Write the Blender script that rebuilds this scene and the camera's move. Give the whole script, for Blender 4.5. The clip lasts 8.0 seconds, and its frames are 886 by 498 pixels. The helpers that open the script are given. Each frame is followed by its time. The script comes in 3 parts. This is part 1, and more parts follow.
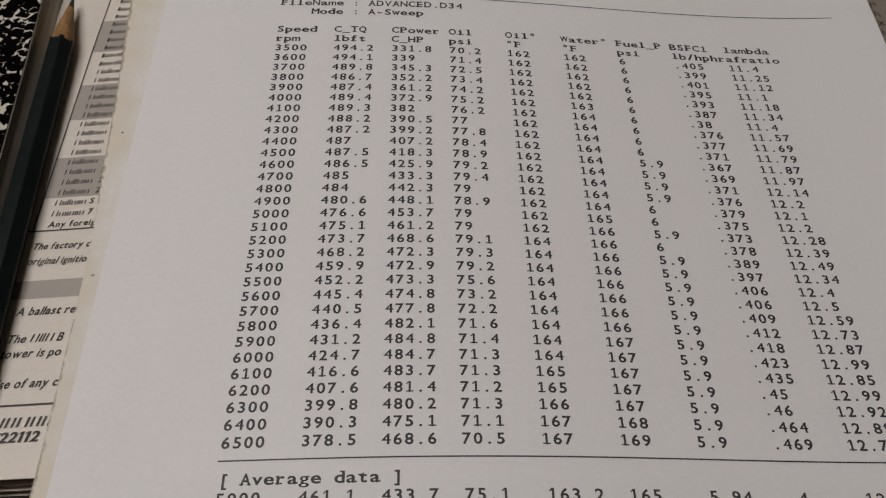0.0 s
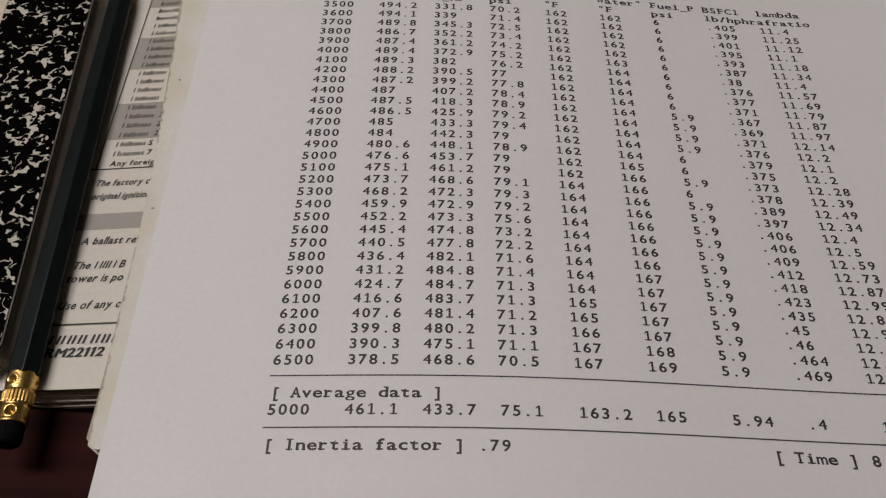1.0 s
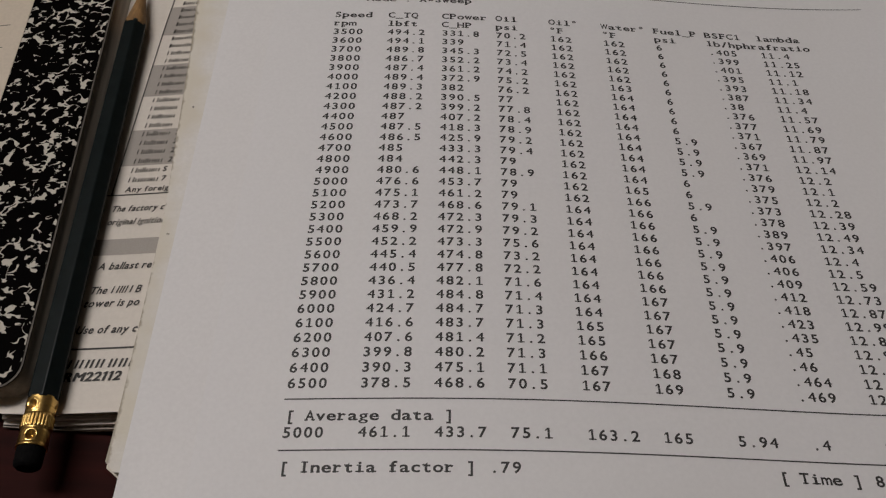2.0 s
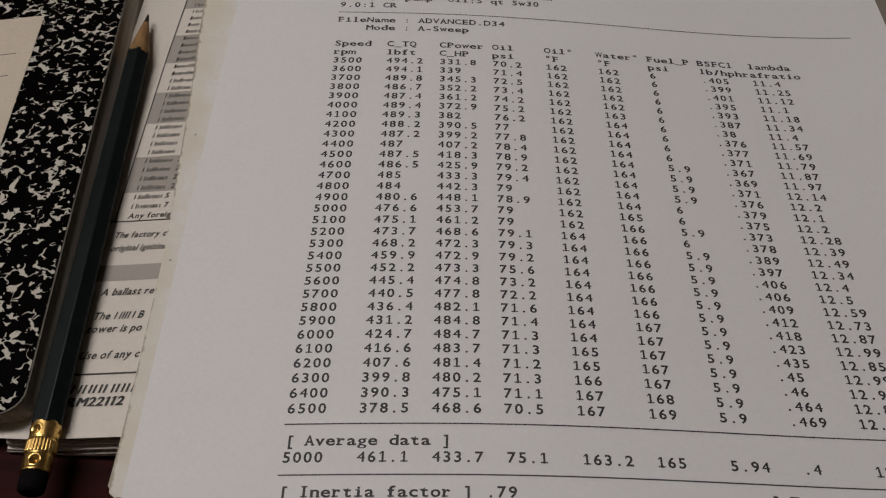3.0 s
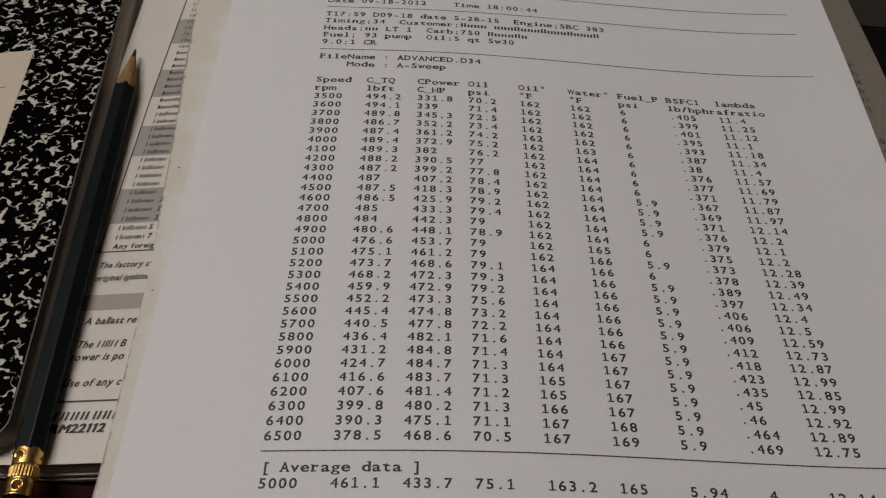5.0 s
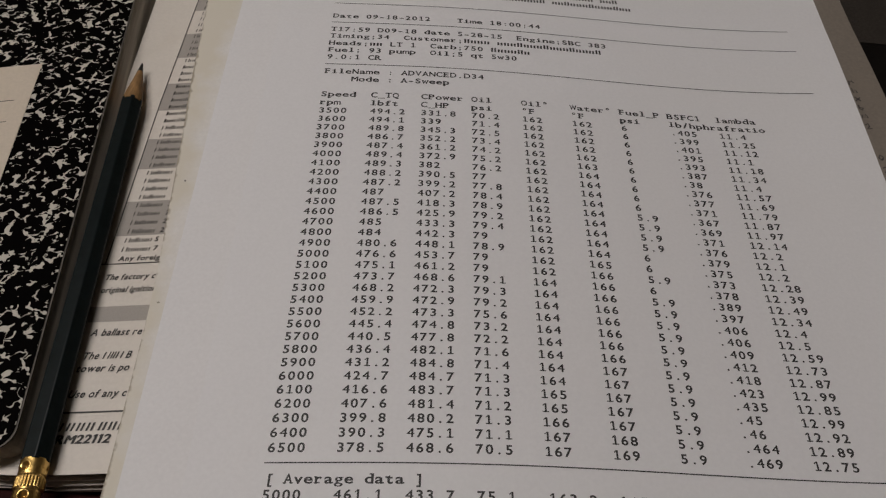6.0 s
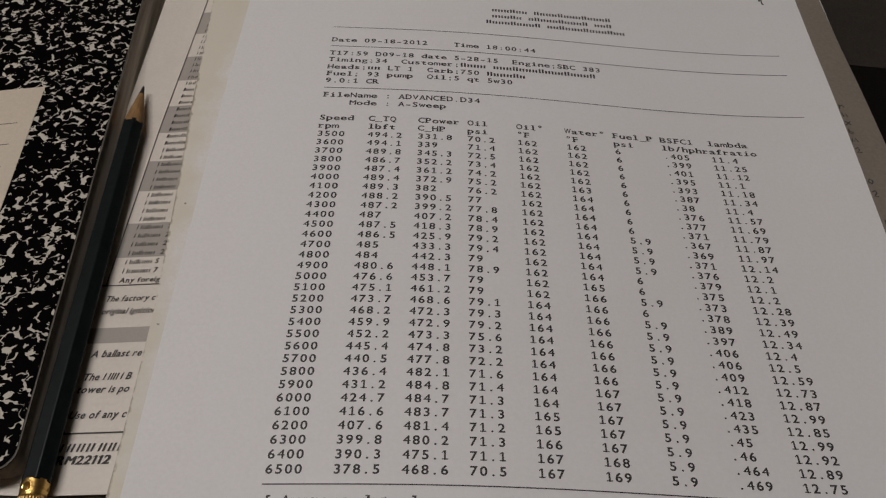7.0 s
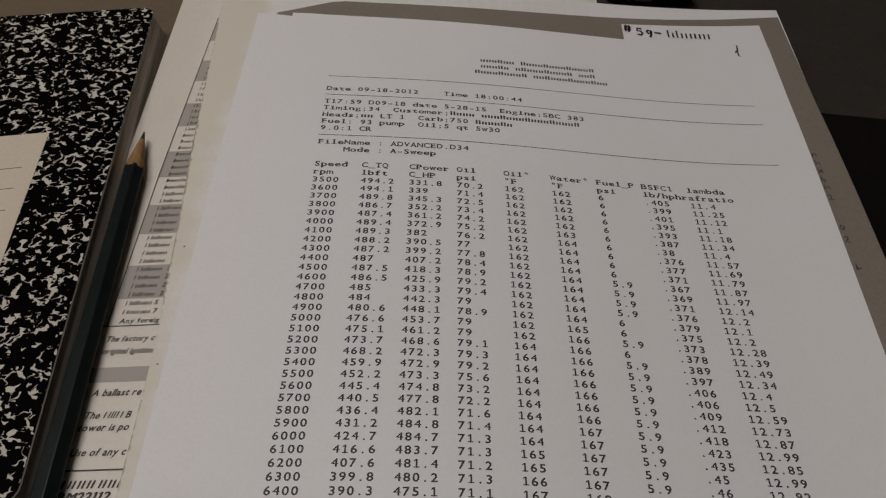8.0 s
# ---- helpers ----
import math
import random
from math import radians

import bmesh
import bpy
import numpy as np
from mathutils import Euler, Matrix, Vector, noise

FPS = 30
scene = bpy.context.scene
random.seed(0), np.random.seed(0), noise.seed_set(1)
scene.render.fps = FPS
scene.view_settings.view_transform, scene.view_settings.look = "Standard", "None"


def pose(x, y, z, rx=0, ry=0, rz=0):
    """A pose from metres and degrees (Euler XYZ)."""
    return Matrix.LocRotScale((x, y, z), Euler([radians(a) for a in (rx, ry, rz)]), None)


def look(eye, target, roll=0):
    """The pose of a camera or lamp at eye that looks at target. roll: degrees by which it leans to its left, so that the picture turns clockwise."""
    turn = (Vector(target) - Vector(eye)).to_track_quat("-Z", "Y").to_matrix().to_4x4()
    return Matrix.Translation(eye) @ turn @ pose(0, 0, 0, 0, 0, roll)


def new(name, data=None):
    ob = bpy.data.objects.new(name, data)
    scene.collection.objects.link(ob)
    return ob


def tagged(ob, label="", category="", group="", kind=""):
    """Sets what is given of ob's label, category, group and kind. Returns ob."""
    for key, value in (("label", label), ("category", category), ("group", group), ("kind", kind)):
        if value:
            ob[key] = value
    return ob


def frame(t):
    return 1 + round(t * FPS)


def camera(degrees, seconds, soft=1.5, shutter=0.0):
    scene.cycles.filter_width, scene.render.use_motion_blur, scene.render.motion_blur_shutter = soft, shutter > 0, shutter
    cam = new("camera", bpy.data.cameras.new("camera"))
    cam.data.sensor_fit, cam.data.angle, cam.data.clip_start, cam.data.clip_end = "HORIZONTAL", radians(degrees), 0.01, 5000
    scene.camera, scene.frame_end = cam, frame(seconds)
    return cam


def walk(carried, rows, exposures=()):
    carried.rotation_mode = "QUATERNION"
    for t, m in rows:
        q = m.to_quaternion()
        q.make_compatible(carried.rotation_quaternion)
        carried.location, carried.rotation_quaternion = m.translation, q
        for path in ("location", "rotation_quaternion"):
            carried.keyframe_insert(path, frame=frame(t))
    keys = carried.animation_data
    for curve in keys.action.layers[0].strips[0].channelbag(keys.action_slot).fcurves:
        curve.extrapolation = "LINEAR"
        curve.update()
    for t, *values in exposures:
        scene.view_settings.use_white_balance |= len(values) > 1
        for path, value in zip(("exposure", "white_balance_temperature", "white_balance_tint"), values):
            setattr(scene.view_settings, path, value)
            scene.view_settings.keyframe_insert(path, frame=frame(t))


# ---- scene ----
# camera: eye in metres, then yaw, pitch and roll in degrees; z = 0 is the desk top
cam = camera(54.55, 8.0, soft=1.25)
PATH = [
    (0, 0.03044, -0.21307, 0.20344, -8.727, 36.443, 9.577),
    (0.1, 0.03015, -0.21495, 0.20197, -8.616, 35.932, 9.491),
    (0.2, 0.02952, -0.21850, 0.20001, -8.598, 35.823, 9.570),
    (0.3, 0.02885, -0.22173, 0.19901, -8.047, 35.542, 9.440),
    (0.4, 0.02843, -0.22493, 0.19881, -7.378, 35.197, 9.075),
    (0.5, 0.02762, -0.22934, 0.19969, -6.593, 35.143, 8.661),
    (0.6, 0.02661, -0.23096, 0.19928, -6.611, 35.013, 8.823),
    (0.7, 0.02667, -0.23218, 0.19908, -6.456, 35.322, 8.990),
    (0.8, 0.02609, -0.23167, 0.20097, -6.669, 35.409, 9.217),
    (1, 0.02634, -0.23228, 0.20401, -6.099, 35.953, 8.629),
    (1.5, 0.02395, -0.23206, 0.20636, -5.900, 36.172, 8.450),
    (1.7, 0.02391, -0.23218, 0.20729, -5.723, 36.360, 8.181),
    (2.8, 0.02351, -0.23340, 0.21426, -5.540, 37.737, 7.886),
    (3, 0.02375, -0.23284, 0.21455, -5.572, 37.831, 7.965),
    (3.2, 0.02437, -0.23172, 0.21579, -5.670, 37.856, 8.004),
    (3.5, 0.02592, -0.23154, 0.21578, -6.133, 38.019, 8.249),
    (4, 0.02857, -0.23556, 0.21713, -6.498, 38.608, 8.539),
    (4.2, 0.02770, -0.23552, 0.21884, -6.480, 38.800, 8.758),
    (4.5, 0.02769, -0.23481, 0.22027, -6.388, 38.957, 8.855),
    (4.7, 0.02773, -0.23556, 0.22174, -6.358, 39.111, 8.811),
    (5.8, 0.02664, -0.23612, 0.22564, -6.130, 39.946, 8.826),
    (6, 0.02679, -0.23682, 0.22600, -6.012, 40.078, 8.827),
    (6.5, 0.02736, -0.23611, 0.22846, -5.963, 40.184, 8.872),
    (7, 0.02707, -0.23694, 0.23140, -5.967, 40.884, 8.919),
    (7.2, 0.02693, -0.23924, 0.23482, -6.238, 41.371, 9.303),
    (7.4, 0.02647, -0.24120, 0.23805, -6.340, 42.032, 9.337),
    (7.5, 0.02639, -0.24089, 0.23890, -6.294, 42.324, 9.308),
    (7.7, 0.02684, -0.24154, 0.23878, -6.359, 42.896, 9.489),
    (8, 0.02568, -0.24221, 0.24164, -6.523, 43.266, 9.530),
]
walk(cam, [(t, pose(x, y, z, 0, 0, yaw) @ pose(0, 0, 0, pitch) @ pose(0, 0, 0, 0, 0, roll)) for t, x, y, z, yaw, pitch, roll in PATH],
     exposures=[(0.0, 0.0), (0.6, 0.04), (1.0, 0.04), (1.5, -0.12), (3.5, -0.19), (8.0, -0.22)])

# ---- light: one ceiling lamp in a closed room ----
world = bpy.data.worlds.new("world")
scene.world = world
world.use_nodes = True
world.node_tree.nodes["Background"].inputs[0].default_value = (0.9, 0.86, 0.82, 1)
world.node_tree.nodes["Background"].inputs[1].default_value = 0.03


def area_lamp(name, eye, target, size_x, size_y, power, colour):
    data = bpy.data.lights.new(name, "AREA")
    data.shape, data.size, data.size_y, data.energy, data.color = "RECTANGLE", size_x, size_y, power, colour
    ob = new(name, data)
    ob.matrix_world = look(eye, target)
    return ob


LAMP = (-0.85, 0.10, 1.62)
area_lamp("ceiling_lamp_light", LAMP, (LAMP[0], LAMP[1], 0), 1.15, 0.28, 18.9, (1.0, 0.943, 0.915))


# ---- materials ----
def material(name, colour, rough=0.6, metal=0.0, grain=0.0, grain_scale=2000.0, stain=0.0, stain_scale=60.0, stain_colour=None, bump=0.0, bump_scale=3000.0, coat=0.0, stretch=(1, 1, 1), spec=0.5):
    m = bpy.data.materials.new(name)
    m.use_nodes = True
    t = m.node_tree
    b = t.nodes["Principled BSDF"]
    b.inputs["Roughness"].default_value, b.inputs["Metallic"].default_value = rough, metal
    b.inputs["Coat Weight"].default_value = coat
    b.inputs["Specular IOR Level"].default_value = spec
    co = t.nodes.new("ShaderNodeTexCoord")
    mp = t.nodes.new("ShaderNodeMapping")
    mp.inputs["Scale"].default_value = stretch
    t.links.new(co.outputs["Object"], mp.inputs["Vector"])

    def noise_node(scale, detail=3.0, distort=0.0):
        n = t.nodes.new("ShaderNodeTexNoise")
        n.inputs["Scale"].default_value, n.inputs["Detail"].default_value, n.inputs["Distortion"].default_value = scale, detail, distort
        t.links.new(mp.outputs[0], n.inputs["Vector"])
        return n.outputs["Fac"]

    def mix(fac, a, c):
        n = t.nodes.new("ShaderNodeMix")
        n.data_type = "RGBA"
        for socket, value in ((n.inputs["Factor"], fac), (n.inputs["A"], a), (n.inputs["B"], c)):
            if isinstance(value, bpy.types.NodeSocket):
                t.links.new(value, socket)
            elif isinstance(value, (int, float)):
                socket.default_value = value
            else:
                socket.default_value = (*value, 1)
        return n.outputs["Result"]

    def ramp(fac, lo, hi, top):
        n = t.nodes.new("ShaderNodeMapRange")
        n.inputs["From Min"].default_value, n.inputs["From Max"].default_value, n.inputs["To Max"].default_value = lo, hi, top
        t.links.new(fac, n.inputs["Value"])
        return n.outputs[0]

    out = colour
    if grain:
        out = mix(ramp(noise_node(grain_scale), 0.3, 0.7, 1.0), [c * (1 - grain) for c in colour], [min(1, c * (1 + grain)) for c in colour])
    if stain:
        out = mix(ramp(noise_node(stain_scale, 5.0, 0.6), 0.48, 0.72, stain), out, stain_colour or [c * 0.6 for c in colour])
    if isinstance(out, bpy.types.NodeSocket):
        t.links.new(out, b.inputs["Base Color"])
        t.links.new(ramp(noise_node(grain_scale * 0.07, 4.0), 0.3, 0.7, 0.12), n_add(t, rough - 0.06, b.inputs["Roughness"]))
    else:
        b.inputs["Base Color"].default_value = (*colour, 1)
    if bump:
        n = t.nodes.new("ShaderNodeBump")
        n.inputs["Strength"].default_value, n.inputs["Distance"].default_value = bump, 0.0004
        t.links.new(noise_node(bump_scale, 4.0), n.inputs["Height"])
        t.links.new(n.outputs[0], b.inputs["Normal"])
    return m


def n_add(t, base, target):
    n = t.nodes.new("ShaderNodeMath")
    n.operation = "ADD"
    n.inputs[1].default_value = base
    t.links.new(n.outputs[0], target)
    return n.inputs[0]


PAPER = material("white_copy_paper", (0.757, 0.75, 0.765), 0.62, grain=0.02, grain_scale=900, stain=0.12, stain_scale=14, stain_colour=(0.72, 0.69, 0.66), bump=0.04, bump_scale=1400)
PAPER_UNDER = material("white_paper_underneath", (0.755, 0.745, 0.755), 0.62, grain=0.025, grain_scale=900, stain=0.15, stain_scale=14, stain_colour=(0.71, 0.68, 0.65), bump=0.04, bump_scale=1400)
YELLOWED = material("yellowed_paper", (0.70, 0.65, 0.56), 0.7, grain=0.05, grain_scale=700, stain=0.75, stain_scale=70, stain_colour=(0.56, 0.49, 0.33), bump=0.25, bump_scale=900)
GREY_PAPER = material("grey_paper", (0.205, 0.175, 0.145), 0.7, grain=0.08, grain_scale=800, stain=0.3, stain_scale=25, stain_colour=(0.25, 0.21, 0.165), bump=0.15, bump_scale=1100)
MAG_PAPER = material("magazine_paper", (0.70, 0.65, 0.59), 0.45, grain=0.03, grain_scale=800, stain=0.25, stain_scale=40, stain_colour=(0.62, 0.56, 0.48), bump=0.08, bump_scale=900)
MAG_EDGE = material("magazine_shaded_edges", (0.36, 0.32, 0.28), 0.75, grain=0.4, grain_scale=200, stretch=(0.2, 0.2, 18), bump=0.5, bump_scale=260)
INK = material("printer_ink", (0.035, 0.033, 0.034), 0.6, grain=0.3, grain_scale=2500)
MAG_INK = material("magazine_ink", (0.03, 0.027, 0.025), 0.5, grain=0.2, grain_scale=2500)
MAG_GREY = material("printed_grey_band", (0.37, 0.34, 0.31), 0.5, grain=0.06, grain_scale=2600)
PEN_INK = material("marker_ink", (0.012, 0.011, 0.012), 0.5)
PENCIL_MARK = material("pencil_writing", (0.022, 0.019, 0.02), 0.55, grain=0.3, grain_scale=2500)
PENCIL_PAINT = material("dark_green_pencil_paint", (0.0045, 0.0085, 0.0092), 0.40, grain=0.25, grain_scale=300, stain=0.4, stain_scale=90, stain_colour=(0.009, 0.013, 0.013), bump=0.08, bump_scale=700, coat=0.08, spec=0.2)
PENCIL_WOOD = material("sharpened_cedar", (0.26, 0.145, 0.055), 0.65, grain=0.3, grain_scale=900, bump=0.3, bump_scale=900, stretch=(1, 0.15, 1))
GRAPHITE = material("graphite", (0.02, 0.02, 0.02), 0.4, metal=0.3)
BRASS = material("brass_ferrule", (0.80, 0.53, 0.18), 0.32, metal=1.0, grain=0.15, grain_scale=700, stain=0.4, stain_scale=260, stain_colour=(0.42, 0.24, 0.07), bump=0.2, bump_scale=600)
RUBBER = material("black_rubber", (0.0035, 0.0033, 0.0035), 0.9, grain=0.3, grain_scale=900, bump=0.4, bump_scale=1200, spec=0.1)
NB_TAPE = material("worn_notebook_edge", (0.055, 0.043, 0.033), 0.55, grain=0.35, grain_scale=160, stain=0.6, stain_scale=45, stain_colour=(0.13, 0.105, 0.08), bump=0.4, bump_scale=700, stretch=(3, 0.35, 3))
NB_RIM = material("worn_cardboard_rim", (0.11, 0.092, 0.074), 0.6, grain=0.4, grain_scale=260, stain=0.6, stain_scale=90, stain_colour=(0.06, 0.05, 0.04), bump=0.3, bump_scale=700)
NB_PAGES = material("notebook_page_edges", (0.50, 0.455, 0.385), 0.7, grain=0.22, grain_scale=110, stain=0.5, stain_scale=40, stain_colour=(0.24, 0.19, 0.14), stretch=(5, 0.12, 5), bump=0.3, bump_scale=300, spec=0.2)
NB_LABEL = material("cream_label", (0.62, 0.54, 0.44), 0.6, grain=0.04, grain_scale=900, stain=0.3, stain_scale=30, stain_colour=(0.55, 0.46, 0.36), bump=0.15)
DESK = material("mahogany_desk", (0.030, 0.0042, 0.0030), 0.6, grain=0.5, grain_scale=35, stain=0.5, stain_scale=9, stain_colour=(0.022, 0.003, 0.0025), bump=0.1, bump_scale=160, stretch=(0.25, 4, 1), spec=0.06)
FAINT_MARK = material("faint_smudge", (0.33, 0.31, 0.25), 0.8, grain=0.3, grain_scale=3000)
MANILA = material("manila_card", (0.125, 0.092, 0.055), 0.7, grain=0.08, grain_scale=500, stain=0.3, stain_scale=25, stain_colour=(0.105, 0.077, 0.045), bump=0.2)
DARK_PLASTIC = material("dark_plastic", (0.036, 0.030, 0.025), 0.65, spec=0.25, grain=0.25, grain_scale=900, stain=0.3, stain_scale=20, bump=0.3, bump_scale=1500)
BLACK_VINYL = material("black_vinyl", (0.0045, 0.0035, 0.003), 0.6, spec=0.15, grain=0.3, grain_scale=600, bump=0.4, bump_scale=900)
WHITE_PLASTIC = material("white_plastic", (0.45, 0.44, 0.42), 0.35, grain=0.03, grain_scale=600)
WALL = material("painted_wall", (0.55, 0.50, 0.44), 0.85, grain=0.04, grain_scale=60, stain=0.2, stain_scale=2, bump=0.2, bump_scale=120)
CEILING = material("ceiling_paint", (0.7, 0.68, 0.64), 0.9, grain=0.04, grain_scale=60, bump=0.2, bump_scale=120)
FLOOR = material("brown_carpet", (0.10, 0.075, 0.055), 0.95, grain=0.4, grain_scale=400, bump=0.6, bump_scale=500)
LAMP_FRAME = material("lamp_frame", (0.6, 0.6, 0.6), 0.4, metal=0.6)


def marbled():
    """Black and white marbled notebook cover: wandering white flecks on black."""
    m = bpy.data.materials.new("marbled_cover")
    m.use_nodes = True
    t = m.node_tree
    b = t.nodes["Principled BSDF"]
    co = t.nodes.new("ShaderNodeTexCoord")

    def noise_node(scale, detail, distort, shift=0.0):
        mp = t.nodes.new("ShaderNodeMapping")
        mp.inputs["Location"].default_value = (shift, shift, 0)
        t.links.new(co.outputs["Object"], mp.inputs["Vector"])
        n = t.nodes.new("ShaderNodeTexNoise")
        n.inputs["Scale"].default_value, n.inputs["Detail"].default_value, n.inputs["Distortion"].default_value = scale, detail, distort
        t.links.new(mp.outputs[0], n.inputs["Vector"])
        return n.outputs["Fac"]

    def math_node(op, a, c):
        n = t.nodes.new("ShaderNodeMath")
        n.operation = op
        for socket, value in zip(n.inputs, (a, c)):
            if isinstance(value, bpy.types.NodeSocket):
                t.links.new(value, socket)
            else:
                socket.default_value = value
        return n.outputs[0]

    # crooked cracks between cells, broken up and swollen here and there
    turned = t.nodes.new("ShaderNodeMapping")
    turned.inputs["Rotation"].default_value = (0, 0, math.radians(-28))
    turned.inputs["Scale"].default_value = (0.93, 1.08, 1.0)
    warp = t.nodes.new("ShaderNodeTexNoise")
    warp.inputs["Scale"].default_value, warp.inputs["Detail"].default_value = 330, 1.5
    t.links.new(co.outputs["Object"], warp.inputs["Vector"])
    push = t.nodes.new("ShaderNodeVectorMath")
    push.operation = "MULTIPLY_ADD"
    push.inputs[1].default_value = (0.0065, 0.0065, 0.0)
    t.links.new(warp.outputs["Color"], push.inputs[0])
    t.links.new(co.outputs["Object"], push.inputs[2])
    t.links.new(push.outputs[0], turned.inputs["Vector"])
    cells = t.nodes.new("ShaderNodeTexVoronoi")
    cells.feature, cells.voronoi_dimensions = "DISTANCE_TO_EDGE", "2D"
    cells.inputs["Scale"].default_value = 235
    t.links.new(turned.outputs[0], cells.inputs["Vector"])
    width = math_node("MULTIPLY", math_node("SUBTRACT", noise_node(270, 1.0, 0.2, 3.1), 0.470), 0.78)
    vein_on = math_node("GREATER_THAN", math_node("SUBTRACT", width, cells.outputs["Distance"]), 0.0)
    fleck_on = math_node("GREATER_THAN", noise_node(480, 1.0, 0.4, 7.7), 0.71)
    on = math_node("MAXIMUM", vein_on, fleck_on)
    mx = t.nodes.new("ShaderNodeMix")
    mx.data_type = "RGBA"
    mx.inputs["A"].default_value, mx.inputs["B"].default_value = (0.0011, 0.0008, 0.0008, 1), (0.56, 0.53, 0.47, 1)
    t.links.new(on, mx.inputs["Factor"])
    t.links.new(mx.outputs["Result"], b.inputs["Base Color"])
    b.inputs["Roughness"].default_value = 0.55
    b.inputs["Specular IOR Level"].default_value = 0.015
    bp = t.nodes.new("ShaderNodeBump")
    bp.inputs["Strength"].default_value, bp.inputs["Distance"].default_value = 0.15, 0.0004
    t.links.new(noise_node(900, 3, 0), bp.inputs["Height"])
    t.links.new(bp.outputs[0], b.inputs["Normal"])
    return m


MARBLE = marbled()


def glowing(name, colour, strength):
    m = bpy.data.materials.new(name)
    m.use_nodes = True
    b = m.node_tree.nodes["Principled BSDF"]
    b.inputs["Base Color"].default_value = (*colour, 1)
    b.inputs["Emission Color"].default_value = (*colour, 1)
    b.inputs["Emission Strength"].default_value = strength
    return m


def edge_stained():
    """White paper that has yellowed in blotches along its left-hand edge."""
    m = material("edge_stained_paper", (0.74, 0.72, 0.70), 0.66, grain=0.04, grain_scale=800, bump=0.2, bump_scale=900)
    t = m.node_tree
    b = t.nodes["Principled BSDF"]
    co = t.nodes.new("ShaderNodeTexCoord")
    sep = t.nodes.new("ShaderNodeSeparateXYZ")
    t.links.new(co.outputs["Object"], sep.inputs[0])
    n = t.nodes.new("ShaderNodeTexNoise")
    n.inputs["Scale"].default_value, n.inputs["Detail"].default_value = 75, 5

    def maths(op, a, c):
        k = t.nodes.new("ShaderNodeMath")
        k.operation = op
        for socket, value in zip(k.inputs, (a, c)):
            if isinstance(value, bpy.types.NodeSocket):
                t.links.new(value, socket)
            else:
                socket.default_value = value
        return k.outputs[0]

    t.links.new(co.outputs["Object"], n.inputs["Vector"])
    d = maths("ADD", sep.outputs[1], 0.08)
    bend = maths("ADD", maths("SQRT", maths("ADD", maths("MULTIPLY", d, d), 0.0025), 0.0), d)
    inland = maths("ADD", maths("ADD", sep.outputs[0], 0.0388), maths("MULTIPLY", bend, 0.04))
    reach = maths("ADD", maths("MULTIPLY", maths("SUBTRACT", n.outputs["Fac"], 0.28), 0.024), maths("MULTIPLY", maths("MAXIMUM", maths("ADD", sep.outputs[1], 0.02), 0.0), 0.14))
    fade = t.nodes.new("ShaderNodeMapRange")
    fade.inputs["From Min"].default_value, fade.inputs["From Max"].default_value = -0.003, 0.006
    t.links.new(maths("SUBTRACT", reach, inland), fade.inputs["Value"])
    mx = t.nodes.new("ShaderNodeMix")
    mx.data_type = "RGBA"
    old = b.inputs["Base Color"].links[0].from_socket
    t.links.new(fade.outputs[0], mx.inputs["Factor"])
    t.links.new(old, mx.inputs["A"])
    mx.inputs["B"].default_value = (0.68, 0.635, 0.545, 1)
    # the handled rim is dirty, in a thin ragged line, with the edge's shadow painted in lower down
    n2 = t.nodes.new("ShaderNodeTexNoise")
    n2.inputs["Scale"].default_value, n2.inputs["Detail"].default_value = 420, 4
    t.links.new(co.outputs["Object"], n2.inputs["Vector"])
    rim = t.nodes.new("ShaderNodeMapRange")
    rim.inputs["From Min"].default_value, rim.inputs["From Max"].default_value = -0.0003, 0.0003
    rim.inputs["To Max"].default_value = 0.7
    # painted shadow line: the rim's dark part widens down the lower edge
    darker = maths("MULTIPLY", maths("MAXIMUM", maths("SUBTRACT", -0.085, sep.outputs[1]), 0.0), 0.012)
    t.links.new(maths("SUBTRACT", maths("ADD", maths("MULTIPLY", maths("SUBTRACT", n2.outputs["Fac"], 0.52), 0.0026), darker), inland), rim.inputs["Value"])
    worn = t.nodes.new("ShaderNodeMix")
    worn.data_type = "RGBA"
    t.links.new(rim.outputs[0], worn.inputs["Factor"])
    t.links.new(mx.outputs["Result"], worn.inputs["A"])
    worn.inputs["B"].default_value = (0.27, 0.225, 0.15, 1)
    t.links.new(worn.outputs["Result"], b.inputs["Base Color"])
    return m


EDGE_STAINED = edge_stained()
DIFFUSER = glowing("lamp_diffuser", (1.0, 0.9, 0.78), 3.0)


# ---- mesh helpers ----
def mesh_of(name, verts, faces, mat, smooth=False):
    me = bpy.data.meshes.new(name)
    me.from_pydata([tuple(v) for v in verts], [], faces)
    me.materials.append(mat)
    if smooth:
        me.polygons.foreach_set("use_smooth", [True] * len(me.polygons))
    me.update()
    return me


def thing(name, label, category, at=(0, 0, 0, 0, 0, 0), kind="", group=""):
    ob = new(name)
    ob.matrix_world = pose(*at)
    ob.empty_display_size = 0.01
    return tagged(ob, label, category, group, kind)


def part(name, source, mat, parent, label=""):
    if isinstance(source, bmesh.types.BMesh):
        me = bpy.data.meshes.new(name)
        source.to_mesh(me)
        source.free()
        me.materials.append(mat)
    else:
        me = source
    ob = new(name, me)
    ob.parent = parent
    if label:
        ob["label"] = label
    return ob


